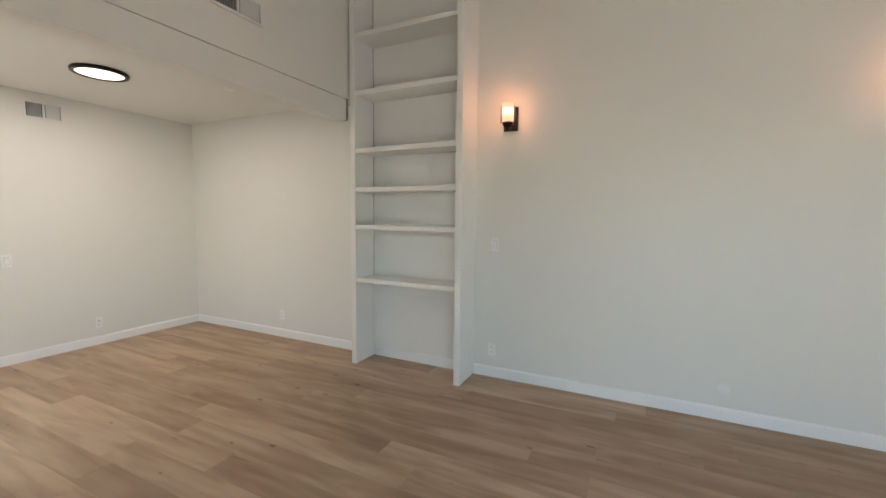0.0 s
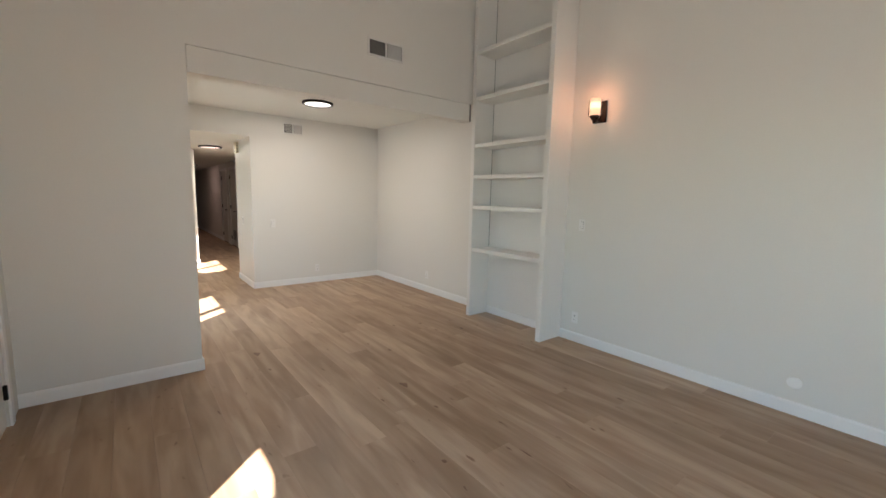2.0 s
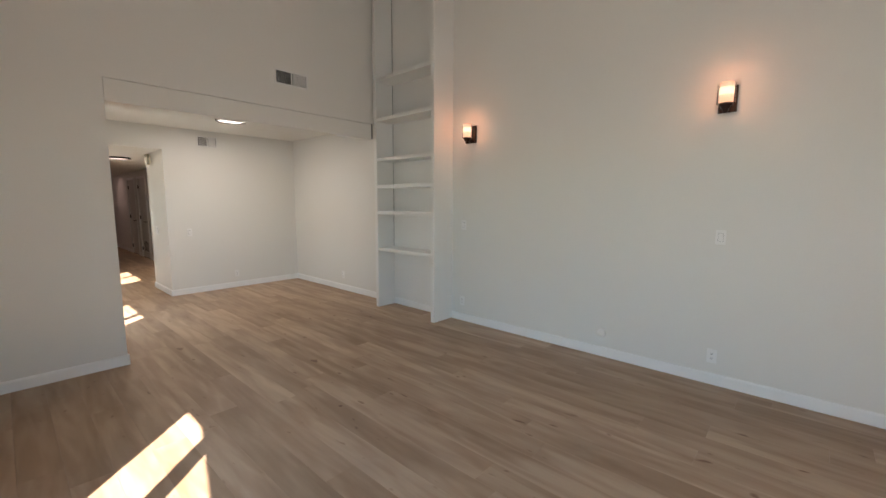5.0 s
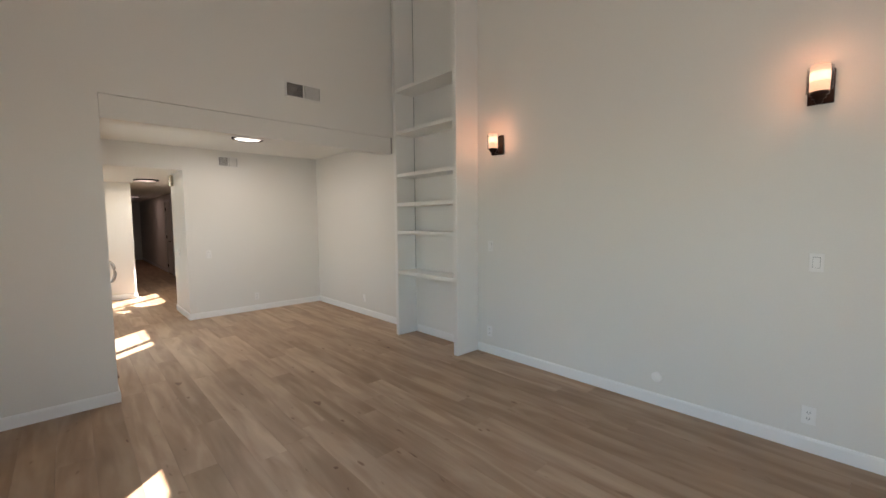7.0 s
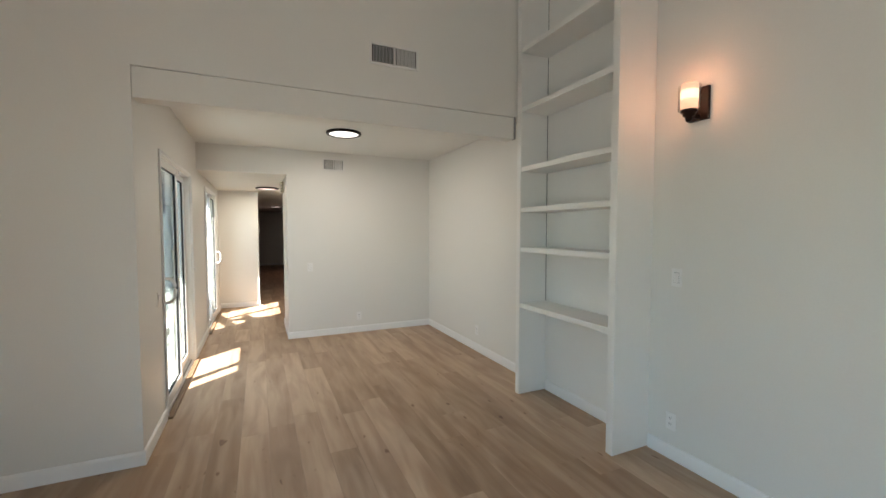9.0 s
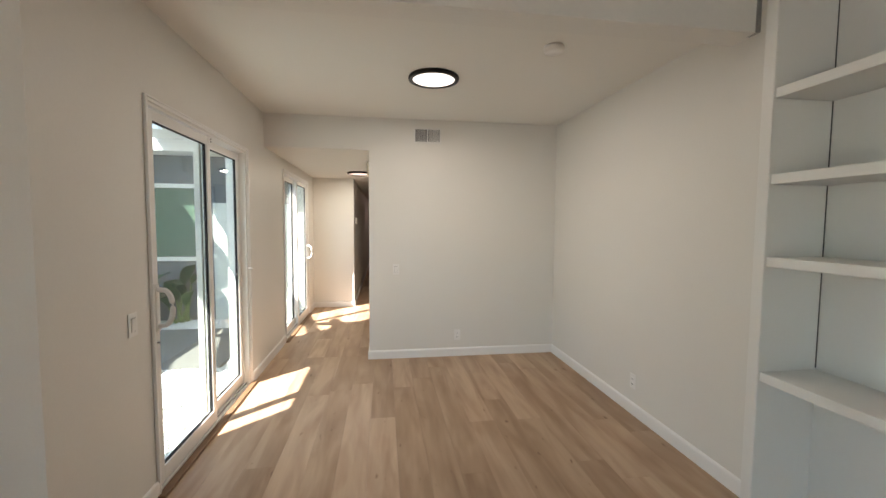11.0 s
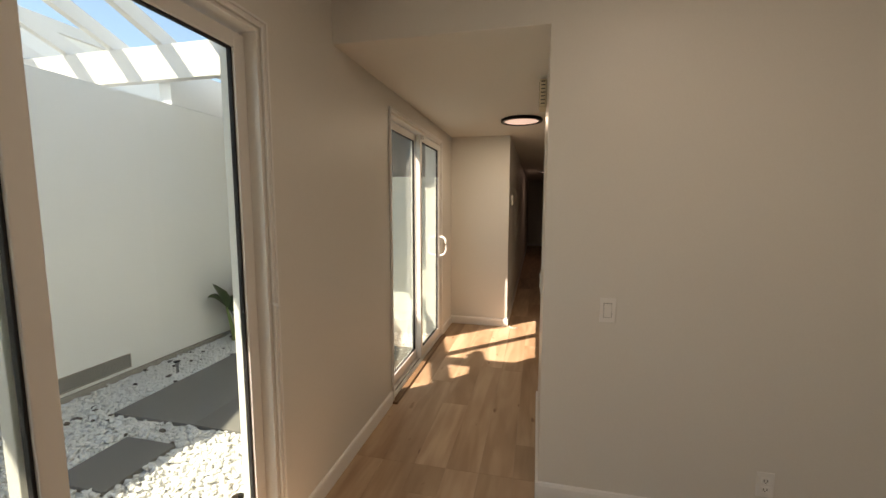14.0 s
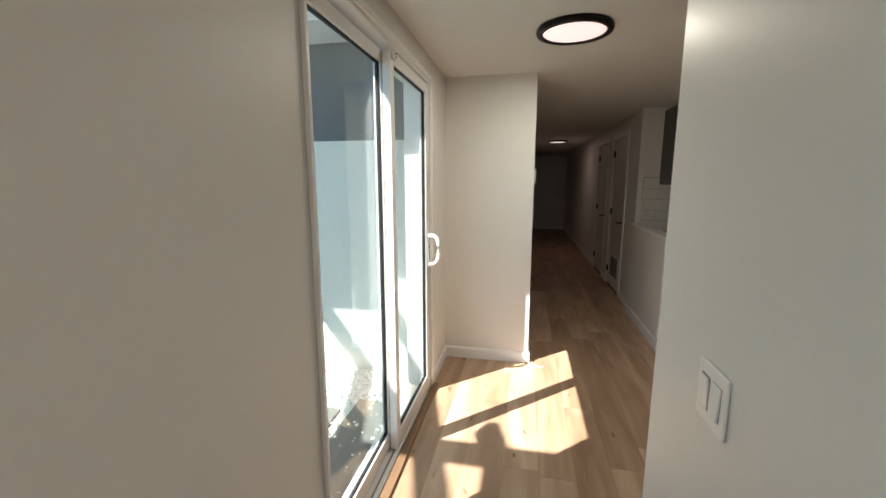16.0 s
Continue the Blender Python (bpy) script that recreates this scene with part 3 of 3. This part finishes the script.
def outlet(place, label):
    o = thing("wall_outlet", place, label, "outlet", "wall outlets")
    part("plate", boxes((-0.035, 0.035, -0.006, -0.0005, -0.058, 0.058), bevel=0.003), PLASTIC, o)
    for z in (-0.02, 0.02):
        part("socket", boxes((-0.016, 0.016, -0.009, -0.005, z - 0.014, z + 0.014), bevel=0.004), PLASTIC, o)
        part("slots", boxes((-0.008, -0.005, -0.0096, -0.0088, z - 0.004, z + 0.006), (0.005, 0.008, -0.0096, -0.0088, z - 0.004, z + 0.006), (-0.002, 0.002, -0.0096, -0.0088, z - 0.010, z - 0.006)), SLOT, o)
    return o


switch(pose(-1.13, Y_N, 1.20), 1, "white single rocker switch beside the bookcase")
switch(pose(1.495, Y_N, 1.21), 1, "white single rocker switch below a sconce")
switch(pose(X_BACK, 1.592, 0.985, 0, 0, 90), 1, "white single rocker switch on the alcove wall")
switch(pose(-5.90, Y_JAMB, 1.0) @ Matrix.Scale(1.18, 4), 2, "white double rocker switch on the return wall")
switch(pose(-3.03, Y_S, 0.985, 0, 0, 180), 1, "white single rocker switch beside the sliding door")
outlet(pose(1.50, Y_N, 0.236), "white duplex wall outlet above the baseboard")
outlet(pose(-1.145, Y_N, 0.25), "white duplex wall outlet beside the bookcase")
outlet(pose(X_BACK, 2.275, 0.24, 0, 0, 90), "white duplex wall outlet on the alcove wall")
outlet(pose(-3.75, Y_N, 0.26), "white duplex wall outlet on the alcove side wall")
cap = thing("blank_wall_plate", pose(0.60, Y_N, 0.225), "small round white cover plate on the wall", "cover plate")
part("cover", lathe([(0.042, 0.0005), (0.042, 0.004), (0.034, 0.009), (0.0004, 0.010)], 32), PLASTIC, cap).matrix_basis = pose(0, 0, 0, 90)
th = thing("thermostat", pose(-8.62, 0.94, 1.52, 0, 0, 180), "small white wall thermostat on the corridor wall", "thermostat")
part("body", boxes((-0.04, 0.04, -0.025, -0.001, -0.06, 0.06), bevel=0.006), PLASTIC, th)
ch = thing("door_chime", pose(-6.10, Y_JAMB, 2.155), "ivory slotted door chime box under the ceiling", "door chime")
part("housing", boxes((-0.075, 0.075, -0.045, -0.001, -0.085, 0.085), bevel=0.008), IVORY, ch)
for k in range(7):
    part("slot", boxes((-0.055, 0.055, -0.047, -0.0455, -0.066 + k * 0.022, -0.060 + k * 0.022)), SLOT, ch)
    part("slot", boxes((0.0755, 0.077, -0.036, -0.010, -0.066 + k * 0.022, -0.060 + k * 0.022)), SLOT, ch)
cb = thing("cable_end", (-8.12, 0.97, 0.0), "short white cable end lying at the wall's foot", "cable")
part("cable", tube([(-0.02, 0.0, 0.02), (0.0, 0.02, 0.006), (0.03, 0.05, 0.005), (0.02, 0.09, 0.005), (-0.02, 0.10, 0.005)], 0.004, 8), PLASTIC, cb)
sm = thing("smoke_detector", (-3.38, 2.52, Z_ALC), "round white smoke detector on the ceiling", "smoke detector")
part("body", lathe([(0.062, -0.0005), (0.066, -0.012), (0.062, -0.030), (0.045, -0.038), (0.0004, -0.040)], 40), PLASTIC, sm)

# ---- kitchen corner ----
up = thing("hood_cabinet", (-9.85, 2.52, 1.42), "dark grey tall wall cabinet in the kitchen", "wall cabinet")
part("body", boxes((0.001, 0.34, -0.20, 0.8, 0.02, 0.80), bevel=0.003), GREYCAB, up)
part("cabinet_door", boxes((0.342, 0.360, -0.197, 0.295, 0.022, 0.797), bevel=0.003), GREYCAB, up)
part("cabinet_door", boxes((0.342, 0.360, 0.299, 0.797, 0.022, 0.797), bevel=0.003), GREYCAB, up)
base = thing("base_cabinet", (-9.85, 2.5, 0), "grey kitchen base cabinet behind the low wall", "cabinet")
part("body", boxes((0.001, 0.58, -0.33, 2.0, 0.10, 0.885)), GREYCAB, base)
part("plinth", boxes((0.001, 0.52, -0.33, 2.0, 0.0, 0.10)), DUCT, base)
for k in range(4):
    part("cabinet_door", boxes((0.581, 0.60, -0.32 + k * 0.58, 0.24 + k * 0.58, 0.12, 0.87), bevel=0.003), GREYCAB, base)
ct = thing("countertop", (-9.85, 2.5, 0.885), "pale grey stone kitchen countertop", "countertop")
part("slab", boxes((0.001, 0.63, -0.335, 2.05, 0.0005, 0.035), bevel=0.003), COUNTER, ct)
part("cap", boxes((-0.001 + 0.002, 2.26, -0.45, -0.335, 0.106, 0.125), bevel=0.003), TRIM, ct)
splash = thing("backsplash", (-9.85, 2.11, 0.92), "white subway tile backsplash with grey joints", "backsplash")
part("mortar", boxes((0.001, 0.006, 0.05, 2.3, 0.001, 0.60)), GROUT, splash)
tile_mesh = mesh_of("tile", boxes((0.006, 0.013, 0.0015, 0.2985, 0.0015, 0.1165), bevel=0.0015), TILE)
for row in range(5):
    for k in range(-1, 7):
        y0 = 0.05 + k * 0.30 + (0.15 if row % 2 else 0)
        if y0 < 0.04 or y0 > 2.0:
            continue
        t = new("tile", tile_mesh)
        t.parent = splash
        t.location = (0, y0, row * 0.118 + 0.004)
half_tile = mesh_of("tile", boxes((0.006, 0.013, 0.0015, 0.1485, 0.0015, 0.1165), bevel=0.0015), TILE)
for row in (1, 3):
    t = new("tile", half_tile)
    t.parent = splash
    t.location = (0, 0.05, row * 0.118 + 0.004)

# ---- court outside ----
GZ = -0.17
YW = -2.48
structure("ground", boxes((-400, 400, -400, 400, -0.45, GZ - 0.03)), DIRT, "bare soil ground", "ground")
structure("wall_court", boxes((-9.5, -1.5, YW - 0.15, YW, GZ + 0.06, 2.50), (-9.5, -6.96, YW - 0.15, YW - 0.004, 2.504, 2.90)), STUCCO, "white painted smooth court wall", "wall")
neighbour = thing("neighbour_house", (-6.5, -5.1, GZ - 0.03), "white house wall beyond the court wall", "house")
part("wall", boxes((-6.0, 6.0, -0.2, 0.0, 0.0, 3.95)), STUCCO, neighbour)
part("fascia", boxes((-6.1, 6.1, -0.25, 0.06, 3.951, 4.10)), BOARD, neighbour)
structure("wall_court_footing", boxes((-9.5, -1.5, YW - 0.15, YW + 0.012, GZ - 0.03, GZ + 0.055)), FOOTING, "bare concrete footing of the court wall", "trim")
structure("wall_grey", boxes((-8.50, -8.20, YW, 0.08, GZ - 0.03, 2.574)), GREYWALL, "dark grey painted end wall of the court", "wall")
# Third box is an added slab that keeps sun off the low wall.
structure("soffit_court", boxes((-9.4, -7.75, YW, 0.08, 2.578, 2.90), (-9.4, -7.72, YW, 0.08, 2.902, 2.97), (-7.749, -7.0, -2.0, 0.08, 2.76, 2.84)), BOARD, "white eave over the grey wall, plus an added shading slab", "trim")
structure("wall_low_stucco", boxes((-8.198, -8.12, -1.35, 0.085, GZ - 0.03, 1.80)), ROUGHSTUCCO, "rough textured pale stucco low wall", "wall")
w = thing("window_3", (-8.20, -1.93, 1.47), "white framed dark window in the grey wall", "window", kind="structure")
bm = bmesh.new()
for y0, y1, z0, z1 in ((-0.44, -0.37, -0.64, 0.64), (0.37, 0.44, -0.64, 0.64), (-0.37, 0.37, 0.57, 0.64), (-0.37, 0.37, -0.64, -0.57)):
    box(bm, 0.001, 0.05, y0, y1, z0, z1, 0.004)
part("window_frame", bm, VINYL, w)
part("pane", boxes((0.001, 0.012, -0.37, 0.37, -0.57, 0.57)), GREENGLASS, w)
fv = thing("foundation_vent", (-5.99, YW, -0.012), "grey wire mesh vent set in the court wall", "vent")
part("backing", boxes((-0.30, 0.30, 0.001, 0.004, -0.06, 0.06)), STEEL, fv)
part("rim", stile_frame(bmesh.new(), -0.31, 0.31, -0.068, 0.068, 0.001, 0.012, 0.012, 0.012), FOOTING, fv)
bm = bmesh.new()
for k in range(16):
    x = -0.28 + k * 0.037
    for s in (-1, 1):
        made = bmesh.ops.create_cube(bm, size=1, matrix=pose(x, 0.007, 0, 0, s * 32, 0) @ Matrix.Diagonal((0.004, 0.003, 0.12, 1)))
part("mesh_wire", bm, FOOTING, fv)


def slab(name, x0, x1, y0, y1, label, group=""):
    ob = thing(name, ((x0 + x1) / 2, (y0 + y1) / 2, GZ - 0.03), label, "paving slab", group)
    part("stone", boxes((x0 - (x0 + x1) / 2, x1 - (x0 + x1) / 2, y0 - (y0 + y1) / 2, y1 - (y0 + y1) / 2, 0.0, 0.055), bevel=0.006), CONCRETE, ob)
    return ob


SLABS = [(-5.45, -4.98, -1.48, -1.07), (-4.72, -4.25, -1.47, -1.05), (-4.0, -3.53, -1.47, -1.05), (-7.45, -5.68, -1.90, -0.38)]
for s in SLABS[:3]:
    slab("stepping_stone", *s, "square grey concrete stepping stone in white gravel", "stepping stones")
slab("concrete_pad", *SLABS[3], "large grey concrete pad in white gravel")
slab("concrete_step", -7.6, -6.2, -0.30, 0.06, "grey concrete step below the hall door")

# pergola
perg = thing("pergola", (0, 0, 0), "white painted sloping wooden pergola over the court", "pergola")
part("beam", boxes((-6.95, -6.86, -5.095, -1.5, 2.72, 3.06), bevel=0.006), BOARD, perg)
part("beam", boxes((-5.02, -4.93, -5.095, -0.97, 3.59, 3.80), bevel=0.006), BOARD, perg)
for y in (-1.50, -1.88, -2.50, -3.12, -3.74, -4.36, -4.98):
    r = part("rafter", boxes((1.92 if y > -1.6 else -0.42, 4.3, -0.037, 0.037, 0.0, 0.15), bevel=0.004), BOARD, perg)
    r.matrix_basis = pose(-6.9, y, 3.06, 0, -22, 0)
# Added out of view; its depth decides where the alcove sun patch ends.
structure("eave", boxes((-5.35, -2.66, -0.95, -0.002, 2.905, 3.0)), BOARD, "unseen white overhang added above the court door to cut the sun patch", "eave")

# Unseen board and brackets, added to slant the top of the living sun patch.
blocker = thing("shade_board", pose(0.2, -1.25, 3.12, 0, 30, 0), "unseen sloping white board added to slant the living room sun patch", "rafter")
part("board", boxes((-0.45, 2.3, -0.03, 0.03, 0.0, 0.50), bevel=0.004), BOARD, blocker)
for u in (-0.3, 1.35):
    part("bracket", boxes((u - 0.03, u + 0.03, 0.031, 0.299, 0.04, 0.18), bevel=0.004), BOARD, blocker)

# path lights, dark stones, plant


def path_light(x, y):
    s = thing("path_light", (x, y, GZ - 0.02), "small dark metal stake light in gravel", "path light", "court stake lights")
    part("stake", lathe([(0.012, 0), (0.012, 0.12), (0.02, 0.125), (0.02, 0.145), (0.0004, 0.15)], 16), STEEL, s)
    part("cap", lathe([(0.03, 0.15), (0.032, 0.156), (0.0004, 0.162)], 16), BLACK, s)


path_light(-6.42, -2.07)
path_light(-5.0, -0.20)


def leaf_mesh(length, width, droop, seed):
    rnd = random.Random(seed)
    bm = bmesh.new()
    n, rows = 12, []
    for i in range(n + 1):
        u = i / n
        half = width * math.sin(math.pi * min(1, u * 0.94 + 0.03)) ** 0.75 * (1 - 0.25 * u)
        x, z = length * u * math.cos(droop * u), length * (0.55 * u - droop * 0.55 * u * u)
        row = []
        for j in (-1, -0.5, 0, 0.5, 1):
            row.append(bm.verts.new((x, half * j, z + 0.18 * half * abs(j) + rnd.uniform(-0.004, 0.004) + (0.006 if j else 0))))
        rows.append(row)
    for a, b in zip(rows, rows[1:]):
        for j in range(4):
            f = bm.faces.new((a[j], a[j + 1], b[j + 1], b[j]))
            f.smooth = True
    ext = bmesh.ops.solidify(bm, geom=bm.faces[:], thickness=0.003)
    return bm


def plant(x, y, seed, stems):
    rnd = random.Random(seed)
    p = thing("canna_plant", (x, y, GZ - 0.01), "broad-leaved green plant in white gravel", "plant", "court plants")
    for k in range(stems):
        a = rnd.uniform(0, 6.28)
        h = rnd.uniform(0.25, 0.66)
        foot = Vector((rnd.uniform(-0.09, 0.09), rnd.uniform(-0.09, 0.09), 0))
        tip = foot + Vector((math.cos(a) * 0.10, math.sin(a) * 0.10, h))
        part("stem", tube([foot, (foot + tip) / 2 + Vector((0, 0, 0.03)), tip], [0.028, 0.02, 0.010], 10), STEM, p)
        lf = part("leaf", leaf_mesh(rnd.uniform(0.38, 0.58), rnd.uniform(0.11, 0.16), rnd.uniform(0.5, 1.1), seed * 50 + k), LEAF, p)
        lf.matrix_basis = Matrix.Translation(tip) @ pose(0, 0, 0, rnd.uniform(-20, 20), rnd.uniform(-60, -15), math.degrees(a))
    return p


plant(-7.45, -2.18, 3, 12)
plant(-7.95, -1.80, 8, 7)

# white gravel
rs = np.random.RandomState(5)
t = (1 + 5 ** 0.5) / 2
ico = np.array([(-1, t, 0), (1, t, 0), (-1, -t, 0), (1, -t, 0), (0, -1, t), (0, 1, t), (0, -1, -t), (0, 1, -t), (t, 0, -1), (t, 0, 1), (-t, 0, -1), (-t, 0, 1)]) / 1.9
tri = np.array([(0, 11, 5), (0, 5, 1), (0, 1, 7), (0, 7, 10), (0, 10, 11), (1, 5, 9), (5, 11, 4), (11, 10, 2), (10, 7, 6), (7, 1, 8), (3, 9, 4), (3, 4, 2), (3, 2, 6), (3, 6, 8), (3, 8, 9), (4, 9, 5), (2, 4, 11), (6, 2, 10), (8, 6, 7), (9, 8, 1)])


def gravel(name, count, area_box, size, material, label, z):
    verts, faces, made = [], [], 0
    while made < count:
        x, y = rs.uniform(area_box[0], area_box[1]), rs.uniform(area_box[2], area_box[3])
        if any(a - 0.01 < x < b + 0.01 and c - 0.01 < y < d + 0.01 for a, b, c, d in SLABS):
            continue
        s = rs.uniform(0.6, 1.25) * size
        a = rs.uniform(0, 6.28)
        v = ico * (1 + rs.uniform(-0.15, 0.15, (12, 1))) * (s * rs.uniform(0.9, 1.5), s * rs.uniform(0.7, 1.0), s * rs.uniform(0.5, 0.75))
        c, d = math.cos(a), math.sin(a)
        v = v @ np.array(((c, d, 0), (-d, c, 0), (0, 0, 1)))
        tilt = rs.uniform(-0.5, 0.5)
        c, d = math.cos(tilt), math.sin(tilt)
        v = v @ np.array(((c, 0, d), (0, 1, 0), (-d, 0, c)))
        faces.append(tri + 12 * made)
        verts.append(v + (x, y, z + rs.uniform(-0.012, 0.012)))
        made += 1
    me = bpy.data.meshes.new(name)
    me.from_pydata(np.concatenate(verts).tolist(), [], np.concatenate(faces).tolist())
    me.polygons.foreach_set("use_smooth", [True] * len(me.polygons))
    me.materials.append(material)
    return tagged(new(name, me), label, "gravel", kind="stuff")


structure("gravel_bed", boxes((-8.19, -2.7, YW, 0.08, GZ - 0.03, GZ - 0.008)), PEBBLE, "white gravel bed", "ground")
gravel("white_gravel", 24000, (-8.1, -3.2, YW + 0.02, 0.06), 0.0175, PEBBLE, "loose white rounded gravel stones", GZ + 0.004)
gravel("dark_gravel", 45, (-7.8, -4.2, YW + 0.03, -1.0), 0.022, DARKSTONE, "scattered dark stones among white gravel", GZ + 0.016)

# ---- plank floor ----
floor = thing("floor", (0, 0, 0), "light brown oak plank floor", "floor", kind="structure")
PW, PL = 0.185, 1.80
plank_meshes = {}
frnd = random.Random(11)


def plank(x0, x1, y0, y1):
    key = (round(x1 - x0, 3), round(y1 - y0, 3))
    if key not in plank_meshes:
        a, b = key[0] / 2 - 0.0003, key[1] / 2 - 0.0003
        plank_meshes[key] = mesh_of("plank", boxes((-a, a, -b, b, -0.012, 0.0), bevel=0.0007), OAK)
    ob = new("plank", plank_meshes[key])
    ob.parent = floor
    ob.location = ((x0 + x1) / 2, (y0 + y1) / 2, 0)


def lay(xa, xb, ya, yb):
    rows = math.ceil((yb - ya) / PW - 0.01)
    for r in range(rows):
        y0, y1 = ya + r * PW, min(yb, ya + (r + 1) * PW)
        x = xa - frnd.uniform(0.0, PL - 0.1)
        while x < xb - 0.02:
            x0, x1 = max(x, xa), min(x + PL, xb)
            if x1 - x0 > 0.02:
                plank(x0, x1, y0, y1)
            x += PL


lay(X_BACK - 0.12, 4.4, 0.25, Y_N)
lay(X_HEAD, 4.4, 0.25 - 6 * PW, 0.25)
lay(-11.5, X_BACK - 0.12, 0.25, 0.25 + 10 * PW)
rest = bmesh.new()
for r in range(10):
    y0 = 0.25 + r * PW
    x = X_END - (r * 0.61) % PL
    while x < -11.5:
        box(rest, max(x, X_END) + 0.0006, min(x + PL, -11.5) - 0.0006, y0 + 0.0006, y0 + PW - 0.0006, -0.012, 0)
        x += PL
for r in range(11):
    y0 = 0.25 + 10 * PW + r * PW
    box(rest, -9.8, X_BACK - 0.26, y0 + 0.0006, y0 + PW - 0.0006, -0.012, 0)
tagged(part("far_planks", rest, OAK, floor, "far oak planks"), kind="stuff")
